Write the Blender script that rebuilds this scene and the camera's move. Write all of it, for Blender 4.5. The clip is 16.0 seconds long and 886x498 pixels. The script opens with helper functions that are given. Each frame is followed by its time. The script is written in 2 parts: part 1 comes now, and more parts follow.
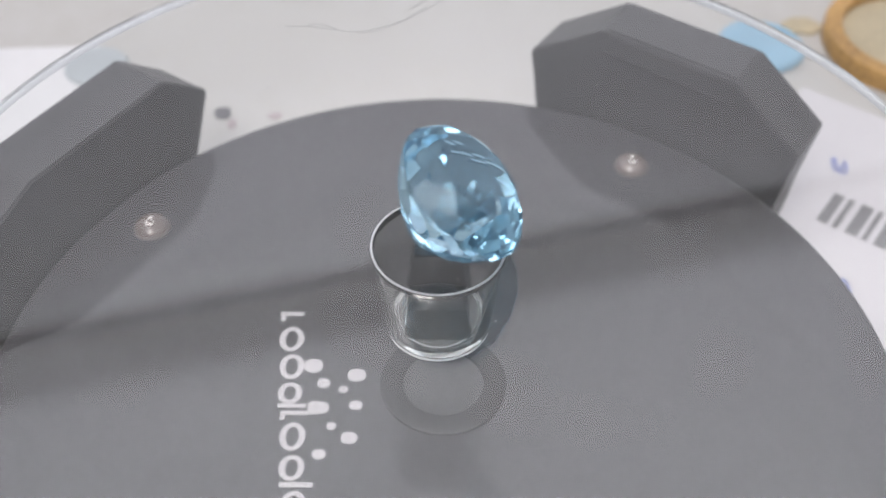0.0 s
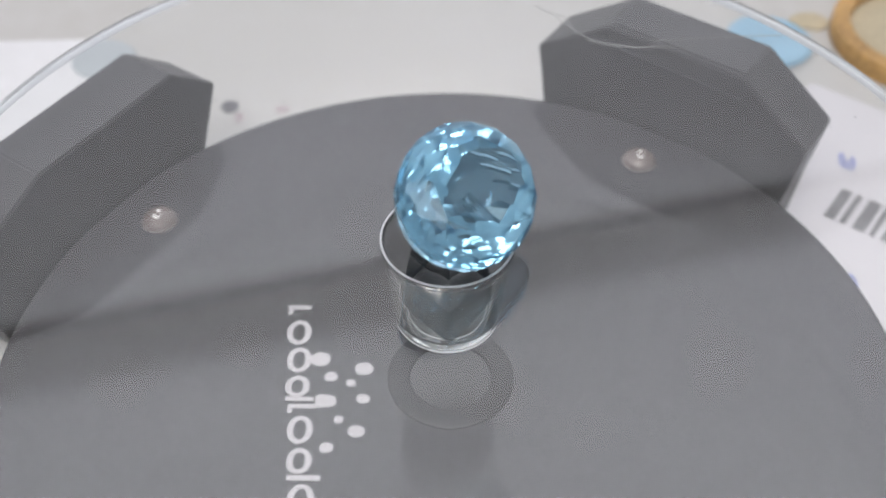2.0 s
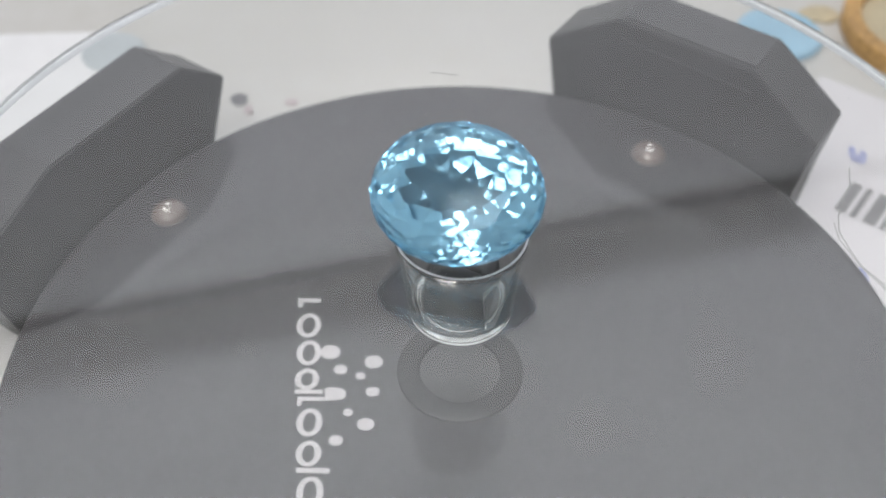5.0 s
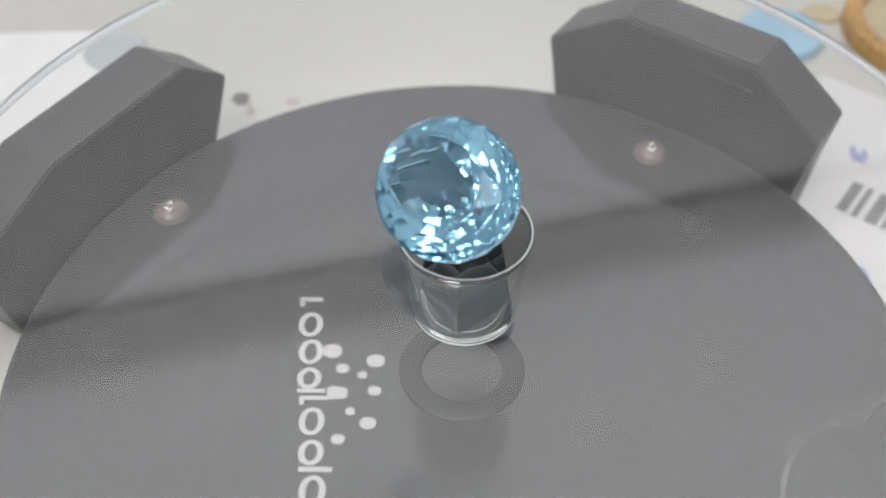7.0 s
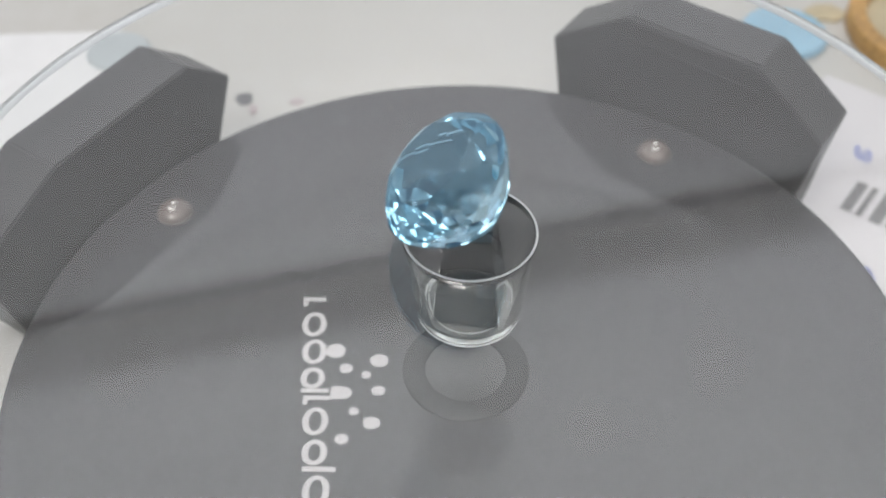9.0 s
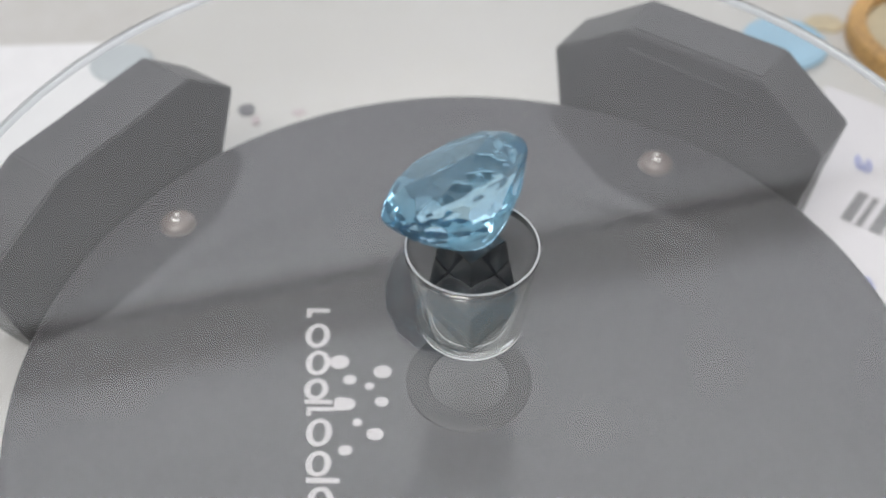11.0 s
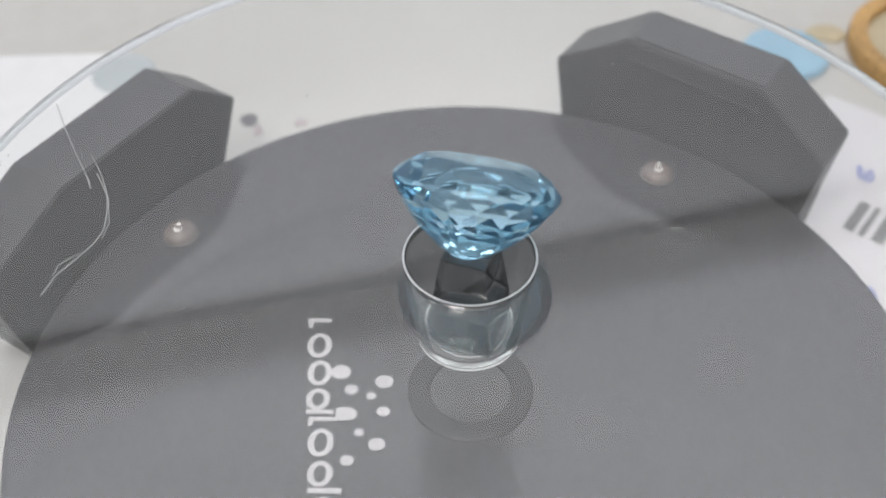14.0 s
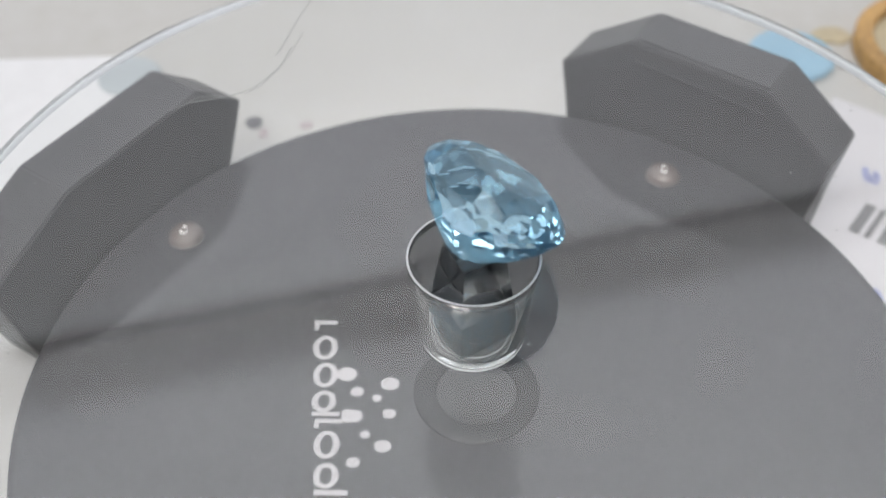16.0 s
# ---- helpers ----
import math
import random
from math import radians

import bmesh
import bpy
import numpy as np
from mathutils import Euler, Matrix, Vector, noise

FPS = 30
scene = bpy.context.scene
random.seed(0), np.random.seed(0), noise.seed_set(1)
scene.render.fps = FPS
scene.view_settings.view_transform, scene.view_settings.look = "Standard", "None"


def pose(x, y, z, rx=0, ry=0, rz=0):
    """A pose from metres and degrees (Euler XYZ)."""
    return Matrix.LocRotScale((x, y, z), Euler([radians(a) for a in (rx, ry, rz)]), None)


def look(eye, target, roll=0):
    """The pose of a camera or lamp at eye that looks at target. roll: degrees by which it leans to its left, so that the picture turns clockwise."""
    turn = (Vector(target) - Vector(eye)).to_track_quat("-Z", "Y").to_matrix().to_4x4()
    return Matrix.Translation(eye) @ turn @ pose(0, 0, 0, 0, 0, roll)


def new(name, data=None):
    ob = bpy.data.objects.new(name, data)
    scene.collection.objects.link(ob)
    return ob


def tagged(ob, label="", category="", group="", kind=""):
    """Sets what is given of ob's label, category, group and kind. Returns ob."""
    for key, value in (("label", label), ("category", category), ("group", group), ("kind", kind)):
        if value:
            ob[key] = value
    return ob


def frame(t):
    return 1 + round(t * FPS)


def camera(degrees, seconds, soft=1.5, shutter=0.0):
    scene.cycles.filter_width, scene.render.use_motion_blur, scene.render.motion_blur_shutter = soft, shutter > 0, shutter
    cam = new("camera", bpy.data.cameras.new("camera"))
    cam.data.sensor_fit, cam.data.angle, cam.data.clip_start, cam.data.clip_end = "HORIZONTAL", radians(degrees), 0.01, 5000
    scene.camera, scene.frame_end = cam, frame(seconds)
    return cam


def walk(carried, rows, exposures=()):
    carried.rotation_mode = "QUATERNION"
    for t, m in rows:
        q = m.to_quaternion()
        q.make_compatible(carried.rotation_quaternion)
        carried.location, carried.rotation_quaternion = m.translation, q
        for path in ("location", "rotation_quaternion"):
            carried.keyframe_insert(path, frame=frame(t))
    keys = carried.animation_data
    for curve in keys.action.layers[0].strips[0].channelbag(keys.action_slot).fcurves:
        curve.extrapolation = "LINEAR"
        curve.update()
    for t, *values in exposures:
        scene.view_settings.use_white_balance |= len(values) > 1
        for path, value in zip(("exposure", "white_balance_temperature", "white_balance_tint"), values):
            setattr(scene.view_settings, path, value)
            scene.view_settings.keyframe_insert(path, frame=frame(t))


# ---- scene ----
S = 0.065        # plate radius in metres: all sizes below are given in plate radii and scaled by it
ZP = 0.62        # height of the plate's upper face above the table, in plate radii
TURN = -20.64    # degrees per second of the turntable


def P(x, y, z):
    """A place in plate radii about the turning axis, z from the plate's face, in metres over the table."""
    return Vector((x * S, y * S, (z + ZP) * S))


PATH = [
    (0, pose(0.00094, -0.09491, 0.13706, 44.330, -0.137, 0.771)),
    (0.5, pose(0.00079, -0.09491, 0.13698, 44.286, -0.187, 0.849)),
    (1, pose(0.00059, -0.09497, 0.13702, 44.206, -0.185, 0.893)),
    (1.5, pose(0.00045, -0.09503, 0.13705, 44.129, -0.170, 0.959)),
    (2, pose(0.00038, -0.09502, 0.13701, 44.075, -0.172, 1.058)),
    (2.5, pose(0.00015, -0.09503, 0.13705, 44.017, -0.187, 1.125)),
    (3, pose(-0.00006, -0.09507, 0.13704, 43.953, -0.161, 1.182)),
    (3.5, pose(0.00001, -0.09505, 0.13698, 43.881, -0.068, 1.260)),
    (4, pose(0.00022, -0.09497, 0.13690, 43.828, 0.032, 1.352)),
    (6.5, pose(-0.00011, -0.09498, 0.13723, 43.645, 0.036, 1.397)),
    (7, pose(-0.00008, -0.09506, 0.13726, 43.645, 0.042, 1.409)),
    (7.5, pose(-0.00002, -0.09501, 0.13733, 43.615, 0.055, 1.417)),
    (8, pose(0.00009, -0.09488, 0.13723, 43.613, 0.095, 1.442)),
    (8.5, pose(0.00011, -0.09492, 0.13699, 43.669, 0.163, 1.477)),
    (9, pose(-0.00011, -0.09512, 0.13692, 43.731, 0.199, 1.486)),
    (11.5, pose(-0.00068, -0.09516, 0.13784, 44.198, 0.212, 1.375)),
    (12, pose(-0.00064, -0.09519, 0.13779, 44.307, 0.228, 1.379)),
    (12.5, pose(-0.00065, -0.09519, 0.13784, 44.396, 0.228, 1.378)),
    (13, pose(-0.00059, -0.09515, 0.13789, 44.450, 0.256, 1.395)),
    (13.5, pose(-0.00057, -0.09516, 0.13783, 44.513, 0.275, 1.433)),
    (14, pose(-0.00057, -0.09518, 0.13775, 44.579, 0.299, 1.470)),
    (14.5, pose(-0.00060, -0.09515, 0.13770, 44.615, 0.341, 1.494)),
    (15, pose(-0.00073, -0.09517, 0.13767, 44.642, 0.366, 1.523)),
    (15.5, pose(-0.00077, -0.09524, 0.13770, 44.671, 0.410, 1.559)),
    (16, pose(-0.00074, -0.09529, 0.13773, 44.719, 0.482, 1.595)),
]
cam = camera(41.73, 16.0, soft=1.9)
walk(cam, PATH, [(0, -0.12, 6480, 16), (3.5, -0.17, 6420, 13), (7, -0.15, 6650, 11), (9, -0.14, 6600, 11), (11.5, -0.12, 6560, 12), (16, -0.13, 6520, 12)])
cam.data.dof.use_dof, cam.data.dof.focus_distance, cam.data.dof.aperture_fstop = True, 0.143, 20

# ---- light ----
world = bpy.data.worlds.new("world")
scene.world = world
world.use_nodes = True
# an overcast sky, dim over the rooftops and brighter higher up
wn, wl = world.node_tree.nodes, world.node_tree.links
sky_co, sky_split, sky_ramp = wn.new("ShaderNodeTexCoord"), wn.new("ShaderNodeSeparateXYZ"), wn.new("ShaderNodeValToRGB")
wl.new(sky_co.outputs["Generated"], sky_split.inputs[0])
wl.new(sky_split.outputs["Z"], sky_ramp.inputs["Fac"])
wl.new(sky_ramp.outputs["Color"], wn["Background"].inputs[0])
sky_ramp.color_ramp.elements[0].position, sky_ramp.color_ramp.elements[0].color = 0.60, (0.46, 0.47, 0.50, 1)
sky_ramp.color_ramp.elements[1].position, sky_ramp.color_ramp.elements[1].color = 0.80, (0.93, 0.96, 1.0, 1)
for place, colour in ((0.0, (0.05, 0.05, 0.05, 1)), (0.03, (0.46, 0.47, 0.50, 1))):
    sky_ramp.color_ramp.elements.new(place).color = colour
wn["Background"].inputs[1].default_value = 1.85


def area(name, eye, target, sx, sy, watts, colour):
    lamp = bpy.data.lights.new(name, "AREA")
    lamp.shape, lamp.size, lamp.size_y, lamp.energy, lamp.color = "RECTANGLE", sx, sy, watts, colour
    ob = new(name, lamp)
    ob.matrix_world = look(eye, target)
    return ob


CEILING = 3.3
# unseen lamps added overhead to brighten the stone's facets
for px, py in ((-1.3, -0.25), (0.7, -0.25), (-0.3, -0.85), (-1.3, -1.45), (0.7, -1.45), (-0.3, -1.75), (-2.2, -0.9)):
    area("unseen_fill_light", (px, py, CEILING - 0.03), (px, py, 0), 0.7, 0.7, 6.0, (1.0, 0.985, 0.96))
# one more added lamp, behind the camera, for strong sparkles in the stone
area("unseen_key_light", (-0.55, -1.35, 2.1), (0, 0, 0), 0.85, 0.65, 17, (1.0, 0.98, 0.95))


# ---- materials ----
def material(name, colour, rough=0.5, metal=0.0, spread=0.06, scale=40.0, bump=0.0, bump_scale=400.0, coat=0.0, second=None, spec=0.5):
    m = bpy.data.materials.new(name)
    m.use_nodes = True
    n, l = m.node_tree.nodes, m.node_tree.links
    b = n["Principled BSDF"]
    b.inputs["Roughness"].default_value, b.inputs["Metallic"].default_value = rough, metal
    b.inputs["Coat Weight"].default_value, b.inputs["Coat Roughness"].default_value = coat, 0.06
    b.inputs["Specular IOR Level"].default_value = spec
    co = n.new("ShaderNodeTexCoord")
    big, fine = n.new("ShaderNodeTexNoise"), n.new("ShaderNodeTexNoise")
    big.inputs["Scale"].default_value, fine.inputs["Scale"].default_value = scale, scale * 14
    big.inputs["Detail"].default_value, fine.inputs["Detail"].default_value = 5, 3
    mix = n.new("ShaderNodeMath")
    mix.operation, mix.inputs[1].default_value = "MULTIPLY_ADD", 0.6
    ramp = n.new("ShaderNodeValToRGB")
    low = [c * (1 - spread * 1.6) for c in colour] if second is None else second
    high = [min(1, c * (1 + spread)) for c in colour]
    ramp.color_ramp.elements[0].position, ramp.color_ramp.elements[1].position = 0.55, 1.0
    ramp.color_ramp.elements[0].color, ramp.color_ramp.elements[1].color = (*low, 1), (*high, 1)
    for t in (big, fine):
        l.new(co.outputs["Object"], t.inputs["Vector"])
    l.new(fine.outputs["Fac"], mix.inputs[0])
    l.new(big.outputs["Fac"], mix.inputs[2])
    l.new(mix.outputs[0], ramp.inputs["Fac"])
    l.new(ramp.outputs["Color"], b.inputs["Base Color"])
    if bump:
        grain, bn = n.new("ShaderNodeTexNoise"), n.new("ShaderNodeBump")
        grain.inputs["Scale"].default_value, grain.inputs["Detail"].default_value = bump_scale, 4
        bn.inputs["Strength"].default_value, bn.inputs["Distance"].default_value = bump, 0.0004
        l.new(co.outputs["Object"], grain.inputs["Vector"])
        l.new(grain.outputs["Fac"], bn.inputs["Height"])
        l.new(bn.outputs["Normal"], b.inputs["Normal"])
    return m


def clear(name, colour, ior, rough=0.0, fill=None, share=0.06):
    """Clear glass or stone; an optional pale diffuse share is mixed in to brighten its dark parts."""
    m = bpy.data.materials.new(name)
    m.use_nodes = True
    n, l = m.node_tree.nodes, m.node_tree.links
    n.remove(n["Principled BSDF"])
    g = n.new("ShaderNodeBsdfGlass")
    g.inputs["Color"].default_value = (*colour, 1)
    g.inputs["IOR"].default_value, g.inputs["Roughness"].default_value = ior, rough
    if fill:
        dull, mixed = n.new("ShaderNodeBsdfDiffuse"), n.new("ShaderNodeMixShader")
        dull.inputs["Color"].default_value = (*fill, 1)
        mixed.inputs[0].default_value = share
        l.new(g.outputs[0], mixed.inputs[1])
        l.new(dull.outputs[0], mixed.inputs[2])
        g = mixed
    l.new(g.outputs[0], n["Material Output"].inputs["Surface"])
    return m


GREY = material("grey_plastic", (0.060, 0.059, 0.064), 0.05, spread=0.05, scale=60)
GREY_BLOCK = material("grey_block_plastic", (0.056, 0.056, 0.059), 0.45, spread=0.06, scale=90)
HUB = material("hub_plastic", (0.035, 0.035, 0.038), 0.45, spread=0.06, scale=90)
HUB_TOP = material("hub_cap_plastic", (0.07, 0.07, 0.073), 0.2, spread=0.06, scale=90)
PRINT = material("white_print", (0.50, 0.49, 0.51), 0.5, spread=0.03, scale=200)
ACRYLIC = clear("clear_acrylic", (0.985, 0.99, 0.985), 1.49)
# pale diffuse share lightens the cup's walls and mouth
CUP = clear("clear_cup_plastic", (0.99, 0.995, 0.99), 1.45, fill=(0.80, 0.82, 0.84), share=0.06)
# blue diffuse share stands in for light in the dark facets
TOPAZ = clear("blue_topaz", (0.775, 0.930, 1.0), 1.62, fill=(0.30, 0.68, 1.0), share=0.07)
LED = material("led_lens", (0.16, 0.132, 0.124), 0.06, spread=0.08, scale=500, coat=1.0)
# white for the highlights drawn on the lamp domes
DOME_GLINT = material("dome_glint_white", (0.92, 0.92, 0.90), 0.35, spread=0.02, scale=900)
LED_RING = material("led_flange", (0.20, 0.18, 0.175), 0.35, spread=0.05, scale=300)
TABLE = material("white_table_laminate", (0.59, 0.59, 0.58), 0.45, spread=0.03, scale=16, second=(0.56, 0.555, 0.53))
WHITE = material("white_card", (0.84, 0.85, 0.87), 0.55, spread=0.03, scale=20)
PAPER = material("label_paper", (0.72, 0.71, 0.74), 0.6, spread=0.02, scale=60)
INK = material("black_ink", (0.16, 0.16, 0.175), 0.6, spread=0.05, scale=200)
BARS = material("grey_bar_print", (0.25, 0.25, 0.26), 0.6, spread=0.1, scale=300)
BLUE_INK = material("blue_ink", (0.36, 0.40, 0.68), 0.6, spread=0.1, scale=300)
PURPLE = material("purple_stain", (0.52, 0.45, 0.47), 0.6, spread=0.1, scale=300)
SMEAR = material("brown_smear_stain", (0.40, 0.37, 0.33), 0.6, spread=0.1, scale=300)
BLUE_CAP = material("blue_plastic", (0.30, 0.53, 0.70), 0.5, spread=0.06, scale=80)
PALE_BLUE = material("pale_blue_plastic", (0.50, 0.555, 0.585), 0.5, spread=0.06, scale=80)
AMBER = material("amber_tape", (0.55, 0.33, 0.12), 0.5, spread=0.25, scale=60)
TAPE_CORE = material("tape_core_card", (0.56, 0.49, 0.34), 0.7, spread=0.12, scale=60)
# translucent white that imitates light piped to the plate's edge
EDGE = bpy.data.materials.new("plate_edge_glow")
EDGE.use_nodes = True
edge_glow = EDGE.node_tree.nodes.new("ShaderNodeBsdfTranslucent")
edge_glow.inputs["Color"].default_value = (0.92, 0.94, 0.96, 1)
EDGE.node_tree.links.new(edge_glow.outputs[0], EDGE.node_tree.nodes["Material Output"].inputs["Surface"])
# near-black for the dark that the clear post refracts
DARK_CORE = material("dark_core_paint", (0.016, 0.021, 0.027), 0.4, spread=0.1, scale=200)
# pale grey for bright lines drawn on the clear cup
CUP_GLINT = material("cup_glint_white", (0.72, 0.74, 0.76), 0.6, spread=0.04, scale=200)
SCRATCH = material("scratch_white", (0.55, 0.57, 0.57), 0.5, spread=0.02, scale=900)
SCRATCH.node_tree.nodes["Principled BSDF"].inputs["Alpha"].default_value = 0.6
WALL = material("room_wall", (0.82, 0.82, 0.81), 0.8, spread=0.03, scale=3)
CEIL = material("room_ceiling", (0.90, 0.90, 0.90), 0.8, spread=0.02, scale=3)
BLIND = material("blind_casing", (0.62, 0.62, 0.63), 0.6, spread=0.03, scale=10)
RAIL = material("window_bar_paint", (0.40, 0.40, 0.41), 0.6, spread=0.05, scale=10)


# ---- mesh helpers ----
def mesh(name, bm, mat, smooth=False):
    me = bpy.data.meshes.new(name)
    bmesh.ops.recalc_face_normals(bm, faces=bm.faces)
    bm.to_mesh(me)
    bm.free()
    me.materials.append(mat)
    if smooth:
        me.polygons.foreach_set("use_smooth", [True] * len(me.polygons))
        me.set_sharp_from_angle(angle=radians(35))
    return me


def part(name, bm, mat, parent, label="", smooth=False):
    ob = new(name, mesh(name, bm, mat, smooth))
    ob.parent = parent
    return tagged(ob, label) if label else ob


def thing(name, bm, mat, label, category, smooth=False, kind="", group=""):
    return tagged(new(name, mesh(name, bm, mat, smooth)), label, category, group, kind)


def empty(name, at, label, category, group=""):
    ob = new(name)
    ob.empty_display_size = 0.01
    ob.location = at
    return tagged(ob, label, category, group)


def lathe(bm, profile, seg=128, at=(0, 0, 0)):
    """Turn a closed profile of (radius, height) about z; a third value makes the ring a square of that half width."""
    rings = []
    for r, z, *square in profile:
        if square:
            turns = [k * math.tau / seg for k in range(seg)]
            rings.append([bm.verts.new((r / max(abs(math.cos(t)), abs(math.sin(t))) * math.cos(t), r / max(abs(math.cos(t)), abs(math.sin(t))) * math.sin(t), z)) for t in turns])
            continue
        rings.append([bm.verts.new((at[0] + r * math.cos(k * math.tau / seg), at[1] + r * math.sin(k * math.tau / seg), at[2] + z)) for k in range(seg)] if r > 1e-9 else [bm.verts.new((at[0], at[1], at[2] + z))])
    for a, b in zip(rings, rings[1:] + rings[:1]):
        if len(a) == 1 and len(b) == 1:
            continue
        for k in range(seg):
            j = (k + 1) % seg
            if len(a) == 1:
                bm.faces.new((a[0], b[j], b[k]))
            elif len(b) == 1:
                bm.faces.new((a[k], a[j], b[0]))
            else:
                bm.faces.new((a[k], a[j], b[j], b[k]))
    return bm


def slab(bm, outline, z0, z1, m=None):
    """An outline in the xy plane, raised from z0 to z1."""
    m = m or Matrix()
    lo = [bm.verts.new(m @ Vector((x, y, z0))) for x, y in outline]
    hi = [bm.verts.new(m @ Vector((x, y, z1))) for x, y in outline]
    bm.faces.new(lo[::-1])
    bm.faces.new(hi)
    for k in range(len(lo)):
        j = (k + 1) % len(lo)
        bm.faces.new((lo[k], lo[j], hi[j], hi[k]))
    return bm


def box(bm, x0, y0, z0, x1, y1, z1, bevel=0.0, m=None):
    slab(bm, [(x0, y0), (x1, y0), (x1, y1), (x0, y1)], z0, z1, m)
    if bevel:
        bmesh.ops.bevel(bm, geom=bm.edges[:], offset=bevel, segments=2, affect="EDGES")
    return bm


def oval(rx, ry, seg=32, cx=0.0, cy=0.0):
    return [(cx + rx * math.cos(k * math.tau / seg), cy + ry * math.sin(k * math.tau / seg)) for k in range(seg)]


def tube(bm, pts, r, seg=6):
    """A thin round strand along points."""
    rings = []
    for i, p in enumerate(pts):
        d = (pts[min(i + 1, len(pts) - 1)] - pts[max(i - 1, 0)]).normalized()
        a = d.cross(Vector((0, 0, 1))).normalized()
        b = a.cross(d)
        rings.append([bm.verts.new(p + r * (a * math.cos(k * math.tau / seg) + b * 0.3 * math.sin(k * math.tau / seg))) for k in range(seg)])
    for p, q in zip(rings, rings[1:]):
        for k in range(seg):
            bm.faces.new((p[k], p[(k + 1) % seg], q[(k + 1) % seg], q[k]))
    bm.faces.new(rings[0])
    bm.faces.new(rings[-1][::-1])
    return bm


# ---- room round the table ----
def room():
    def plane_box(name, x0, y0, z0, x1, y1, z1, mat, label, turn=0.0):
        ob = thing(name, box(bmesh.new(), x0, y0, z0, x1, y1, z1), mat, label, name.split("_")[0], kind="structure")
        ob.matrix_world = pose(0, 0, 0, 0, 0, turn)
        return ob
    lo, hi = -0.75, CEILING
    # the unseen window wall: sill, lintel and two piers round one large opening
    plane_box("wall_north", -3.2, 1.37, lo, 3.2, 1.47, 0.12, WALL, "plain wall under the large window", 16)
    plane_box("wall_north", -3.2, 1.37, 3.20, 3.2, 1.47, hi, WALL, "plain wall above the large window", 16)
    plane_box("wall_north", -3.2, 1.37, 0.12, -2.6, 1.47, 3.20, WALL, "plain wall beside the large window", 16)
    plane_box("wall_north", 2.6, 1.37, 0.12, 3.2, 1.47, 3.20, WALL, "plain wall beside the large window", 16)
    plane_box("wall_south", -3.2, -2.3, lo, 3.2, -2.2, hi, WALL, "plain room wall", 16)
    plane_box("wall_west", -3.3, -2.2, lo, -3.2, 1.37, hi, WALL, "plain room wall", 16)
    plane_box("wall_east", 3.2, -2.2, lo, 3.3, 1.37, hi, WALL, "plain room wall", 16)
    plane_box("ceiling", -3.3, -2.3, hi, 3.3, 1.47, hi + 0.08, CEIL, "plain pale ceiling", 16)
    plane_box("floor", -3.3, -2.3, lo - 0.05, 3.3, 1.47, lo, WALL, "plain room floor", 16)
    win = new("window_1")
    tagged(win, "unseen window with an added grey bar", "window", kind="structure")
    win.matrix_world = pose(0, 0, 0, 0, 0, 16)
    # bar and slats, out of view, shape the band mirrored in the plate
    part("transom", box(bmesh.new(), -2.6, 1.375, 1.512, 2.6, 1.387, 1.550, 0.004), RAIL, win, "added grey bar, mirrored as a dark band")
    for k in range(9):
        z = 1.562 + 0.016 * k
        part("slat", box(bmesh.new(), -2.6, 1.385, z, 2.6, 1.386, z + 0.008), BLIND, win, "added grey slat, mirrored as part of a paler strip")


# ---- table and what lies on it ----
def table():
    bm = box(bmesh.new(), -0.55, -0.42, -0.03, 0.55, 0.40, 0.0, 0.004)
    thing("tabletop", bm, TABLE, "white laminate tabletop with faint cream stains", "table", kind="structure")


def white_box():
    bm = box(bmesh.new(), -0.11, 0.0, 0.0, 0.006, 0.060, 0.002, 0.0006)
    ob = thing("white_box", bm, WHITE, "flat white card box lying on the table", "box")
    ob.matrix_world = pose(-0.0700, 0.032, 0.0, 0, 0, 4)


def spots():
    def blot(name, at, r, mat, label, seed, squash=1.0, lift=0.0003):
        rng = random.Random(seed)
        o = [(r * (1 + 0.35 * (rng.random() - 0.5)) * math.cos(a), r * squash * (1 + 0.35 * (rng.random() - 0.5)) * math.sin(a)) for a in [k * math.tau / 20 for k in range(20)]]
        ob = thing(name, slab(bmesh.new(), o, 0.0, lift), mat, label, "stain")
        ob.location = (at[0], at[1], 0.0)
    blot("ink_spot", (-0.0417, 0.0729), 0.0016, INK, "small black ink spot on the white table", 3)
    blot("ink_smear", (-0.0396, 0.0698), 0.0008, PURPLE, "faint dark smear on the white table", 4, 1.6)
    blot("beige_scrap", (0.0712, 0.1030), 0.0040, TAPE_CORE, "small beige scrap on the table beside the tape", 9, 0.7, 0.0006)
    blot("brown_smear", (0.0722, 0.0922), 0.0020, SMEAR, "faint grey-brown smear on the white table", 12, 0.5)
    blot("purple_spot", (-0.0320, 0.0723), 0.0012, PURPLE, "small purple stain on the white table", 5, 0.7)


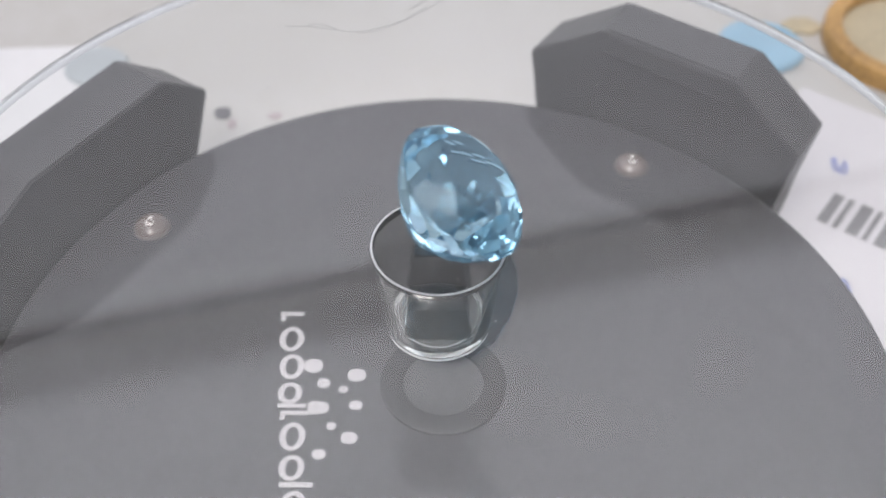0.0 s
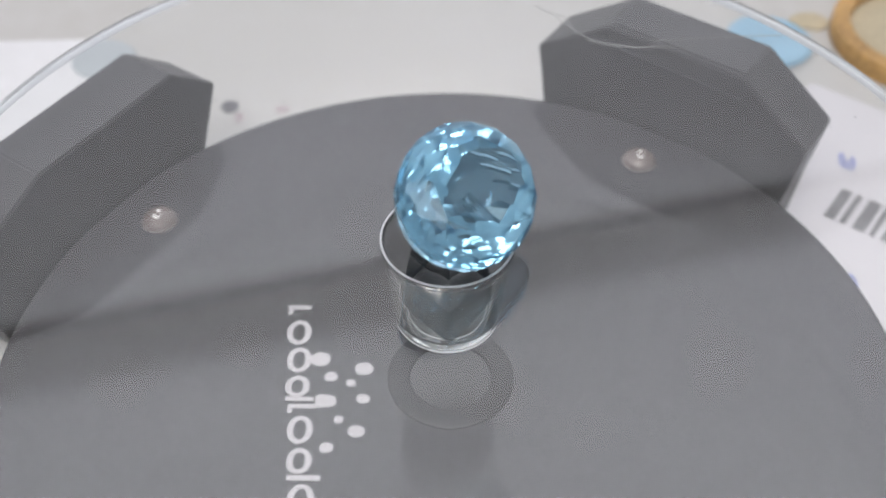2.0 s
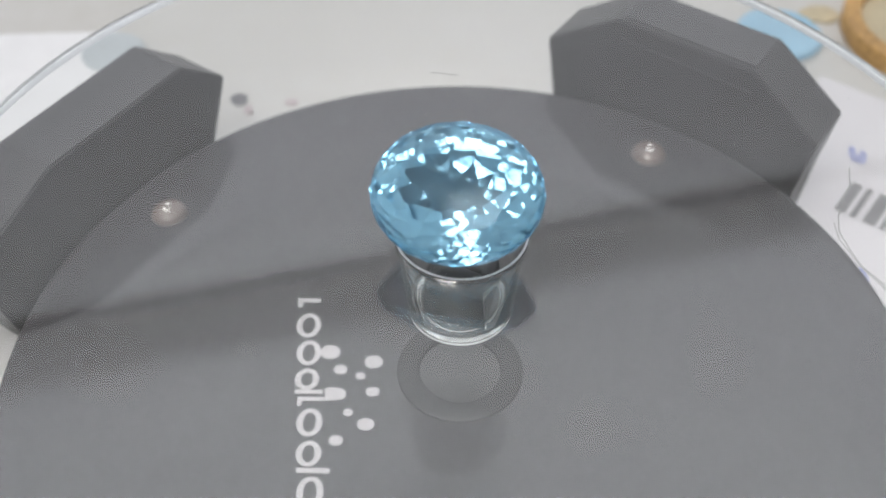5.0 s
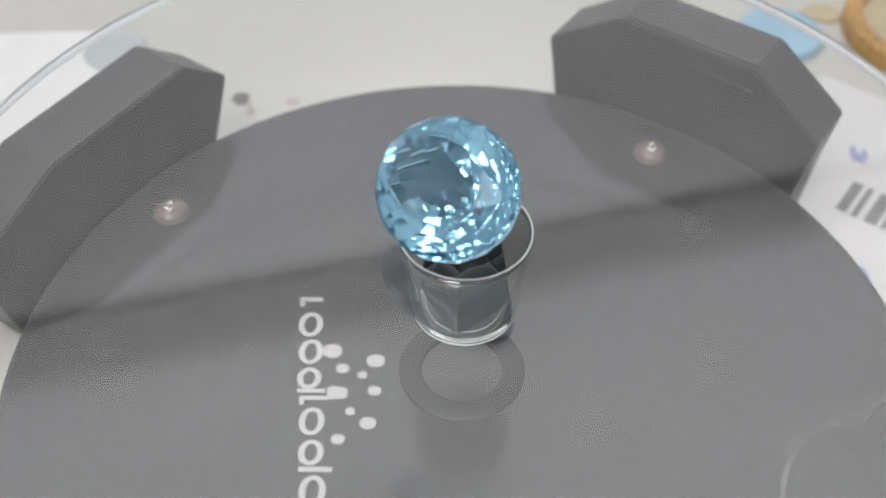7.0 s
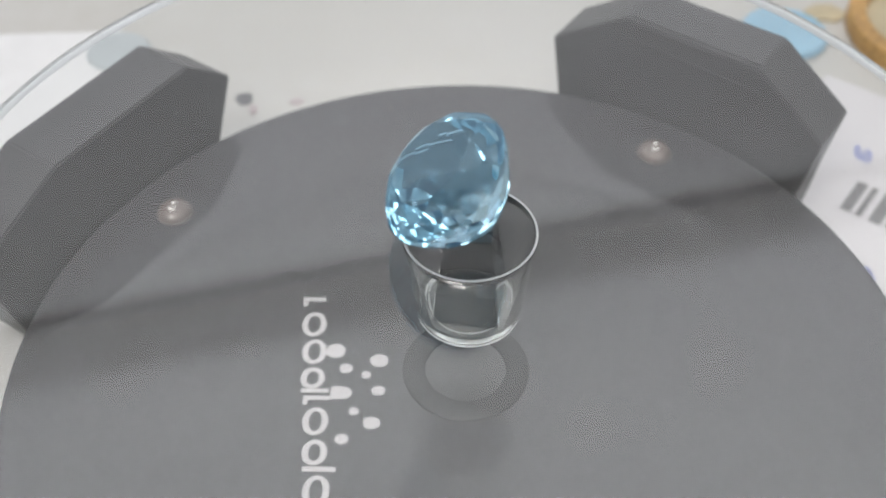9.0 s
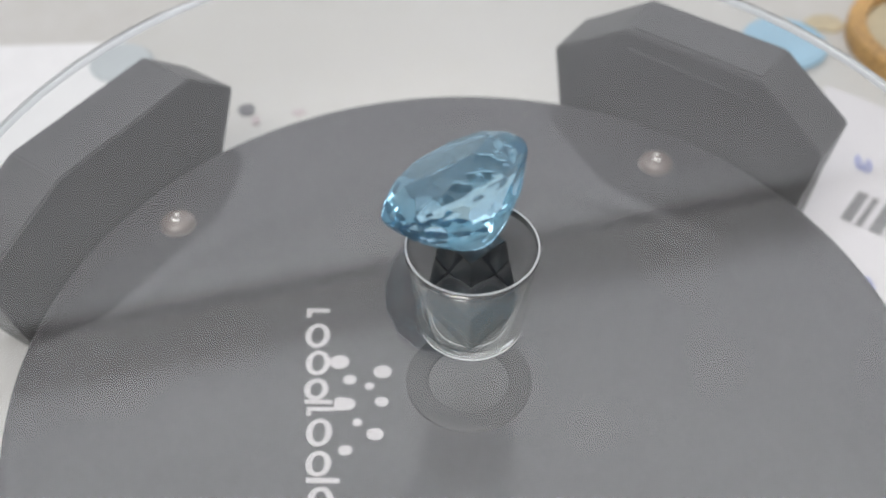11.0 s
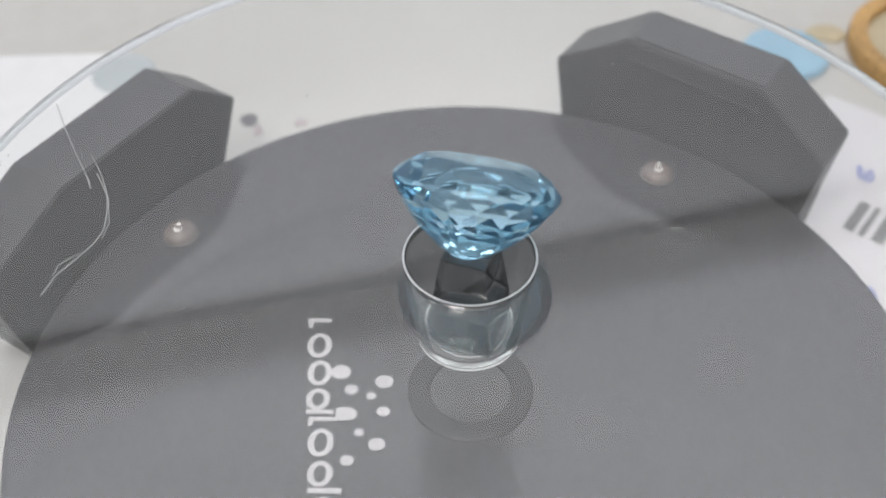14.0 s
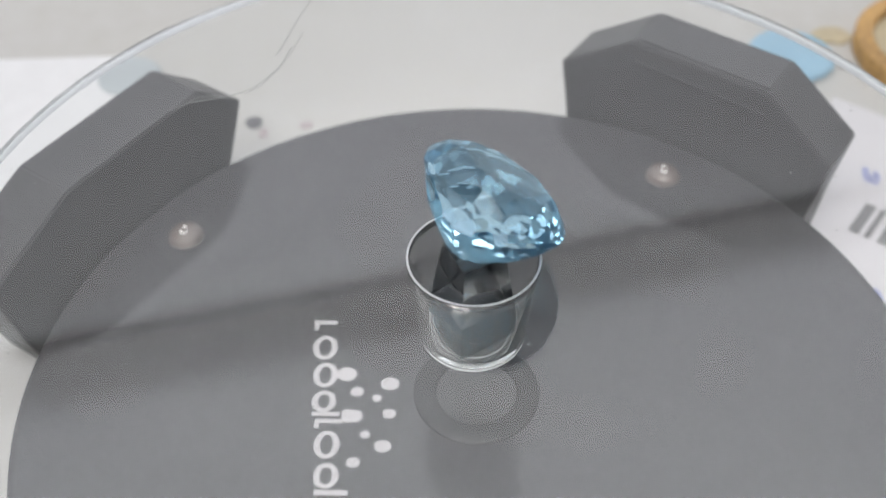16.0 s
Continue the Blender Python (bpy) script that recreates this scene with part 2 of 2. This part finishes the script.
def label_sheet():
    sheet = empty("label_sheet", (0, 0, 0), "white paper label with black bars and blue handwriting", "paper")
    m = pose(0.0745, 0.040, 0.0, 0, 0, -35)
    part("paper", slab(bmesh.new(), [(-0.03, -0.04), (0.03, -0.04), (0.03, 0.030), (-0.03, 0.030)], 0.0002, 0.0006, m), PAPER, sheet)
    x = -0.0135
    rng = random.Random(8)
    for w in (0.0018, 0.0010, 0.0021, 0.0009, 0.0022, 0.0011, 0.0016, 0.0009, 0.0018):
        part("bar", slab(bmesh.new(), [(x, -0.0025), (x + w, -0.0025), (x + w, 0.0055), (x, 0.0055)], 0.0007, 0.0008, m), BARS, sheet, "")
        x += w + 0.0007 + 0.0006 * rng.random()
    for cx, cy, k in ((-0.0165, 0.0125, 1), (-0.003, 0.0125, 3), (-0.004, -0.0145, 4), (-0.013, -0.0155, 5), (0.004, -0.0150, 6)):
        pts = [m @ Vector((cx + 0.0014 * math.sin(2.3 * a + k) + 0.0008 * a * 0.4, cy + 0.0016 * math.cos(3.1 * a + k), 0.0008)) for a in [j * 0.25 for j in range(16)]]
        part("pen_stroke", tube(bmesh.new(), pts, 0.00028), BLUE_INK, sheet, "blue pen stroke")


def cap_and_tape():
    bm = lathe(bmesh.new(), [(0, 0), (0.0078, 0), (0.0084, 0.0006), (0.0084, 0.0012), (0.0078, 0.0018), (0.0060, 0.0018), (0, 0.0018)], 48)
    ob = thing("blue_disc", bm, BLUE_CAP, "light blue round plastic disc lying on the table", "disc", smooth=True)
    ob.location = (0.0615, 0.0946, 0)
    bm = lathe(bmesh.new(), [(0, 0), (0.0056, 0), (0.0060, 0.0006), (0.0060, 0.0022), (0.0056, 0.0026), (0, 0.0026)], 48)
    ob = thing("pale_lid", bm, PALE_BLUE, "pale blue-grey plastic lid beside the white box", "lid", smooth=True)
    ob.location = (-0.0672, 0.0840, 0)
    roll = empty("tape_roll", (0.0915, 0.0965, 0), "amber tape roll lying flat on the table", "tape")
    part("tape", lathe(bmesh.new(), [(0.0140, 0), (0.0170, 0), (0.0173, 0.0005), (0.0173, 0.0035), (0.0170, 0.004), (0.0140, 0.004)], 64), AMBER, roll, "glossy amber tape", True)
    part("core", lathe(bmesh.new(), [(0, 0), (0.0138, 0), (0.0138, 0.0022), (0, 0.0022)], 64), TAPE_CORE, roll, "beige card core", True)


# ---- the turntable's base ----
ZB = -0.406


def block_outline(az):
    """The upright eight-sided face of a block, as width and height; its two shoulders differ a little."""
    if az > 100:
        near, far = [(0.36, -0.60), (0.40, -0.45), (0.43, -0.285), (0.182, -0.180)], [(0.265, -0.60), (0.275, -0.45), (0.355, -0.285), (0.225, -0.176)]
    else:
        near, far = [(0.33, -0.60), (0.345, -0.45), (0.374, -0.285), (0.187, -0.152)], [(0.31, -0.60), (0.325, -0.45), (0.350, -0.285), (0.166, -0.152)]
    return near + [(-x, z) for x, z in far[::-1]]


def base():
    top = empty("display_turntable", (0, 0, 0), "glossy grey plastic turntable base with four blocks and lamps", "turntable")
    prof = [(0, ZB - 0.14), (0.90, ZB - 0.14), (0.925, ZB - 0.12), (0.935, ZB - 0.012), (0.931, ZB - 0.003), (0.922, ZB), (0.915, ZB), (0.5, ZB), (0.14, ZB), (0, ZB)]
    part("base_disc", lathe(bmesh.new(), [(r * S, (z + ZP) * S) for r, z in prof], 160), GREY, top, "glossy grey round base disc", True)
    part("hub_ring", lathe(bmesh.new(), [(r * S, (z + ZP) * S) for r, z in [(0.083, ZB + 0.0005), (0.128, ZB + 0.0005), (0.128, ZB + 0.005), (0.125, ZB + 0.007), (0.086, ZB + 0.007), (0.083, ZB + 0.005)]], 64), HUB, top, "dark ring round the spindle", True)
    part("hub_cap", lathe(bmesh.new(), [(r * S, (z + ZP) * S) for r, z in [(0, ZB + 0.0005), (0.081, ZB + 0.0005), (0.081, ZB + 0.003), (0, ZB + 0.004)]], 64), HUB_TOP, top, "grey spindle cap", True)
    for az in (55.9, 147.4, 236, 328):
        turn = pose(0, 0, 0, 0, 0, az)
        # the outline stands upright: its x runs along the rim, its y is height, its depth runs outwards
        m = turn @ Matrix(((0, 0, 1, 0), (1, 0, 0, 0), (0, 1, 0, 0), (0, 0, 0, 1)))
        bm = bmesh.new()
        slab(bm, [(x * S, (z + ZP) * S) for x, z in block_outline(az)], 0.925 * S, 1.080 * S, m)
        bmesh.ops.bevel(bm, geom=bm.edges[:], offset=0.0003, segments=2, affect="EDGES")
        block = part("block", bm, GREY_BLOCK, top, "faceted matt grey plastic block")
        if az == 55.9:
            bm = slab(bmesh.new(), [(x * S, (z + ZP) * S) for x, z in [(-0.165, -0.1525), (0.17, -0.1525), (0.17, -0.1475), (-0.165, -0.1475)]], 0.940 * S, 1.00 * S, m)
            part("rib", bm, GREY_BLOCK, block, "")
            bm = slab(bmesh.new(), [(x * S, (z + ZP) * S) for x, z in [(-0.17, -0.214), (0.17, -0.204), (0.17, -0.198), (-0.17, -0.208)]], 0.920 * S, 0.9255 * S, m)
            part("ridge", bm, GREY_BLOCK, block, "")
        c = pose(0, 0, 0, 0, 0, {55.9: 56.2, 147.4: 147.0}.get(az, az)) @ Vector((0.808 * S, 0, (ZB + ZP) * S))
        ring = part("led_flange", lathe(bmesh.new(), [(0, 0.0001), (0.0027, 0.0001), (0.0027, 0.0003), (0.0025, 0.0004), (0, 0.0004)], 32, c), LED_RING, top, "dark collar round the lamp", True)
        r = 0.0026
        led = part("led", lathe(bmesh.new(), [(0, 0.0004)] + [(r * math.cos(a), 0.0004 + 0.0015 * math.sin(a)) for a in [k * math.pi / 16 for k in range(8)]] + [(0, 0.0019)], 32, c), LED, top, "small brownish lamp dome", True)
        # a ring and a tick in white, painting the dome's highlight
        glint = bmesh.new()
        tube(glint, [c + Vector((0.00048 * math.cos(t), 0.00042 * math.sin(t) - 0.0006, 0.00180)) for t in [k * math.tau / 10 for k in range(10)]], 0.00020)
        tube(glint, [c + Vector((x, y, 0.00192)) for x, y in ((-0.0002, 0.0000), (0.0000, 0.0003), (0.0003, 0.0003))], 0.00022)
        part("led_glint", glint, DOME_GLINT, led, "white strokes painting the glint on the lamp dome")
    return top


def mark():
    """The printed mark on the base: plain rings, bars and dots."""
    z0, z1 = (ZB + ZP) * S + 0.00004, (ZB + ZP) * S + 0.00010
    m = 0.001
    owner = bpy.data.objects["display_turntable"]

    def ring(cx, cy, rx, ry, w):
        bm = bmesh.new()
        n = 32
        for z in (z0, z1):
            for k in range(n):
                a = k * math.tau / n
                bm.verts.new((cx + rx * math.cos(a), cy + ry * math.sin(a), z))
                bm.verts.new((cx + (rx - w * 1.35) * math.cos(a), cy + (ry - w) * math.sin(a), z))
        bm.verts.ensure_lookup_table()
        v = bm.verts
        for k in range(n):
            j = (k + 1) % n
            bm.faces.new((v[2 * n + 2 * k], v[2 * n + 2 * j], v[2 * n + 2 * j + 1], v[2 * n + 2 * k + 1]))
            bm.faces.new((v[2 * k + 1], v[2 * j + 1], v[2 * j], v[2 * k]))
            bm.faces.new((v[2 * k], v[2 * j], v[2 * n + 2 * j], v[2 * n + 2 * k]))
            bm.faces.new((v[2 * k + 1], v[2 * n + 2 * k + 1], v[2 * n + 2 * j + 1], v[2 * j + 1]))
        part("printed_ring", bm, PRINT, owner, "white printed ring")

    def bar(cx, cy, w, h):
        part("printed_bar", slab(bmesh.new(), [(cx - w / 2, cy - h / 2), (cx + w / 2, cy - h / 2), (cx + w / 2, cy + h / 2), (cx - w / 2, cy + h / 2)], z0, z1), PRINT, owner, "white printed bar")

    def dot(cx, cy, w, h):
        part("printed_dot", slab(bmesh.new(), oval(w / 2, h / 2, 28, cx, cy), z0, z1), PRINT, owner, "white printed dot")

    bar(-21.24 * m, 11.85 * m, 3.2 * m, 0.7 * m)
    bar(-22.4 * m, 11.2 * m, 0.7 * m, 1.3 * m)
    for cx, cy, rx, ry in ((-20.86, 7.3, 1.70, 2.13), (-20.36, 2.52, 1.66, 2.1), (-20.15, -1.9, 1.62, 1.75), (-19.12, -8.78, 1.67, 2.15), (-18.75, -13.5, 1.62, 1.9), (-18.0, -19.03, 1.67, 2.2), (-17.4, -24.4, 1.67, 2.2)):
        ring(cx * m, cy * m, rx * m, ry * m, 0.62 * m)
    bar(-19.70 * m, -3.95 * m, 3.7 * m, 0.62 * m)
    bar(-19.20 * m, -5.1 * m, 3.6 * m, 0.65 * m)
    bar(-20.75 * m, -5.75 * m, 0.65 * m, 0.9 * m)
    bar(-17.95 * m, -15.95 * m, 4.2 * m, 0.75 * m)
    for cx, cy, w, h in ((-17.48, 2.71, 2.65, 2.36), (-11.55, 1.2, 2.48, 2.15), (-15.86, -0.22, 1.79, 1.57), (-13.15, -1.2, 1.28, 1.18), (-11.38, -3.75, 1.8, 1.52), (-14.32, -7.11, 1.27, 1.21), (-11.91, -8.89, 2.22, 1.87), (-15.52, -11.44, 1.78, 1.57)):
        dot(cx * m, cy * m, w * m, h * m)
    # a rounded lozenge with a flat foot and two short legs
    o = [(-17.6, -5.05), (-17.2, -5.05), (-17.2, -5.3)] + [(-15.85 + 1.05 * math.cos(a), -4.22 + 0.98 * math.sin(a)) for a in [-math.pi / 2 + k * math.pi / 12 for k in range(13)]] + [(-17.2, -3.1), (-17.2, -3.35), (-17.6, -3.35)]
    part("printed_lozenge", slab(bmesh.new(), [(x * m, y * m) for x, y in o], z0, z1), PRINT, owner, "white printed lozenge")


# ---- the turning plate, its cup and post ----
def plate():
    top = empty("clear_plate", P(0, 0, 0), "clear acrylic turntable plate with a cup at its centre", "plate")
    rim = [(1.0 - 0.008 + 0.008 * math.sin(a), -0.008 + 0.008 * math.cos(a)) for a in [k * math.pi / 8 for k in range(9)]]
    disc = [(0.1212, -0.0150), (0.1222, -0.016), (0.6, -0.016), (0.985, -0.016)] + rim[::-1] + [(0.985, 0.0), (0.6, 0.0), (0.1222, 0.0), (0.1212, -0.0010)]
    # a thin-walled cup hangs in the plate's hole, with a solid square post on its floor
    shell = [(0, -0.213), (0.084, -0.213), (0.0925, -0.2115), (0.0975, -0.208), (0.1008, -0.202), (0.1022, -0.194), (0.1030, -0.186), (0.1195, -0.012), (0.1205, 0.0), (0.1203, 0.0022), (0.1195, 0.0030), (0.1183, 0.0026),
             (0.1177, 0.0012), (0.1165, -0.012), (0.0990, -0.176), (0.0970, -0.184), (0.0930, -0.189), (0.0870, -0.1915), (0.080, -0.192), (0, -0.192)]
    post = [(0, -0.1915), (0.0670, -0.1915, 1), (0.0670, -0.1890, 1), (0.0425, 0.0135, 1), (0.0420, 0.0165, 1), (0.0405, 0.018, 1), (0, 0.018)]
    # made-up solid in the post, in place of its refracted dark
    dark_core = [(0, -0.1905), (0.0630, -0.1905, 1), (0.0550, -0.118, 1), (0.044, -0.102), (0.030, -0.093), (0, -0.090)]

    def turned(name, profile, mat, label, seg):
        bm = lathe(bmesh.new(), [(r * S, z * S, *q) for r, z, *q in profile], seg)
        for v in bm.verts:
            # the cup stands a little off the turning axis, the rim a little to its other side
            v.co.x += (-0.007 if math.hypot(v.co.x, v.co.y) < 0.13 * S else 0.004) * S
        return part(name, bm, mat, top, label, True)
    for ob in (turned("plate", disc, ACRYLIC, "clear round acrylic plate", 192), turned("cup", shell, CUP, "thin-walled clear cup", 128), turned("post", post, ACRYLIC, "solid clear square post", 64)):
        ob.visible_shadow = False
    turned("dark_core", dark_core, DARK_CORE, "added dark core painting the refracted dark in the post", 48)
    # three pale rings draw the glints at rim, foot and floor edge
    turned("cup_rim_glint", [(0.1186, 0.0031), (0.1220, 0.0031), (0.1220, 0.0038), (0.1186, 0.0038)], CUP_GLINT, "pale ring painting the bright line on the cup rim", 96)
    turned("cup_foot_glint", [(0.0930, -0.2125), (0.0985, -0.2095), (0.0990, -0.2105), (0.0932, -0.2140)], CUP_GLINT, "pale ring painting the glints at the cup's foot", 96)
    turned("floor_edge_glint", [(0.0820, -0.1917), (0.0838, -0.1915), (0.0838, -0.1910), (0.0820, -0.1910)], CUP_GLINT, "pale ring painting the bright arc at the cup floor's edge", 96)
    # added band under the rim, standing in for the edge's brightness
    turned("edge_glow_band", [(0.9930, -0.0168), (0.9985, -0.0168), (0.9985, -0.0330), (0.9930, -0.0330)], EDGE, "added translucent band that paints the plate's bright edge", 192)
    return top


def scratches(owner):
    rng = random.Random(5)

    def mark_line(pts, r):
        part("scratch", tube(bmesh.new(), [Vector((x * S, y * S, 0.0008 * S)) for x, y in pts], 1.2 * r * S, 5), SCRATCH, owner, "fine white scratch")
    mark_line([(-0.354, 0.672), (-0.324, 0.673), (-0.306, 0.675), (-0.269, 0.666), (-0.214, 0.655), (-0.175, 0.657), (-0.132, 0.677), (-0.095, 0.699), (-0.044, 0.754)], 0.0011)
    mark_line([(-0.305, 0.679), (-0.283, 0.685), (-0.250, 0.671), (-0.240, 0.660)], 0.001)
    mark_line([(-0.087, 0.741), (-0.070, 0.757), (-0.056, 0.771)], 0.001)
    mark_line([(0.195, -0.344), (0.195, -0.332), (0.188, -0.333), (0.190, -0.323)], 0.0012)
    mark_line([(0.003, 0.797), (-0.047, 0.741), (-0.099, 0.694), (-0.154, 0.658), (-0.195, 0.647)], 0.0009)
    mark_line([(0.114, 0.950), (0.056, 0.893), (-0.011, 0.822), (-0.073, 0.751)], 0.0011)
    part("dark_fibre", tube(bmesh.new(), [Vector((x * S, y * S, 0.001 * S)) for x, y in ((-0.446, -0.115), (-0.441, -0.132), (-0.442, -0.150), (-0.438, -0.172))], 0.0009 * S, 5), INK, owner, "short dark fibre")
    for k in range(110):
        a, rr = rng.random() * math.tau, 0.16 + 0.8 * rng.random() ** 0.7
        s = rng.choice((0.0008, 0.0011, 0.0014, 0.002))
        o = oval(s * S, s * S * (0.5 + 0.5 * rng.random()), 6, rr * S * math.cos(a), rr * S * math.sin(a))
        part("dust_speck", slab(bmesh.new(), o, 0.0003 * S, 0.002 * S), SCRATCH, owner, "")


# ---- the stone ----
def gem():
    a, b = 0.150, 0.125       # half length and half width
    rng = random.Random(11)
    bm = bmesh.new()
    slab(bm, oval(1.0, 1.0, 24), -1.2, 0.6)

    def cut(place, normal):
        geom = bm.verts[:] + bm.edges[:] + bm.faces[:]
        res = bmesh.ops.bisect_plane(bm, geom=geom, dist=1e-6, plane_co=place, plane_no=normal, clear_outer=True)
        rim = [e for e in res["geom_cut"] if isinstance(e, bmesh.types.BMEdge)]
        if len(rim) > 2:
            bmesh.ops.contextual_create(bm, geom=rim)

    def row(n, off, r, z, angle, up):
        """n flat facets round the stone, each through the place (r, z), sloping by that angle."""
        for k in range(n):
            t = (k + off) * math.tau / n + rng.uniform(-0.012, 0.012)
            s, c = math.sin(radians(angle + rng.uniform(-0.5, 0.5))), math.cos(radians(angle))
            cut((r * math.cos(t), r * math.sin(t), z), (math.cos(t) * s, math.sin(t) * s, c * up))
    row(16, 0.5, 0.985, 0.035, 51, 1)
    row(8, 0.0, 0.875, 0.165, 37, 1)
    row(8, 0.5, 0.640, 0.310, 25, 1)
    cut((0, 0, 0.330), (0, 0, 1))
    row(16, 0.5, 0.985, -0.035, 65, -1)
    row(16, 0.0, 0.880, -0.220, 57, -1)
    row(14, 0.5, 0.735, -0.435, 49, -1)
    row(12, 0.0, 0.530, -0.640, 42, -1)
    row(12, 0.5, 0.360, -0.785, 37, -1)
    row(12, 0.0, 0.225, -0.872, 30, -1)
    row(8, 0.5, 0.110, -0.925, 19, -1)
    bmesh.ops.scale(bm, vec=(a * S, b * S, 0.139 * S), verts=bm.verts[:])
    bmesh.ops.remove_doubles(bm, verts=bm.verts[:], dist=1e-7)
    for f in bm.faces:
        f.normal_update()
        if f.normal.dot(f.calc_center_median()) < 0:
            f.normal_flip()
    top = empty("blue_gemstone", (0, 0, 0), "faceted oval sky-blue gemstone resting tilted on the clear post", "gemstone")
    # the table, the crown round it and the pavilion below are separate shells that close the stone together
    high = max(v.co.z for v in bm.verts)
    sorts = {"table_facet": [], "crown": [], "pavilion": []}
    for f in bm.faces:
        z = f.calc_center_median().z
        sorts["table_facet" if z > high - 1e-6 else "crown" if z > -0.0005 * S else "pavilion"].append(f)
    for name, faces in sorts.items():
        me = bpy.data.meshes.new(name)
        index, verts, polys = {}, [], []
        for f in faces:
            for v in f.verts:
                if v not in index:
                    index[v] = len(verts)
                    verts.append(tuple(v.co))
            polys.append([index[v] for v in f.verts])
        me.from_pydata(verts, [], polys)
        me.materials.append(TOPAZ)
        ob = new(name, me)
        ob.parent = top
    bm.free()
    return top


def gem_pose(t):
    """The stone leans by 35 degrees; the way in which it leans turns with the plate."""
    lean = 274.6 + TURN * t
    c = pose(0, 0, 0, 0, 0, lean) @ Vector((-0.0005, 0.0363, 0.1335)) + Vector((-0.0046, 0, 0))
    return Matrix.Translation(P(*c)) @ pose(0, 0, 0, 0, 0, lean) @ pose(0, 0, 0, -35.3, 0, 0) @ pose(0, 0, 0, 0, 0, 3.0)


room()
table()
white_box()
spots()
label_sheet()
cap_and_tape()
base()
mark()
turning = plate()
scratches(turning)
stone = gem()


def motions():
    steps = [k * 2.0 for k in range(9)]
    walk(turning, [(t, Matrix.Translation(P(-0.003, 0, 0)) @ pose(0, 0, 0, 0, 0, TURN * t)) for t in steps])
    walk(stone, [(k * 0.5, gem_pose(k * 0.5)) for k in range(33)])


motions()
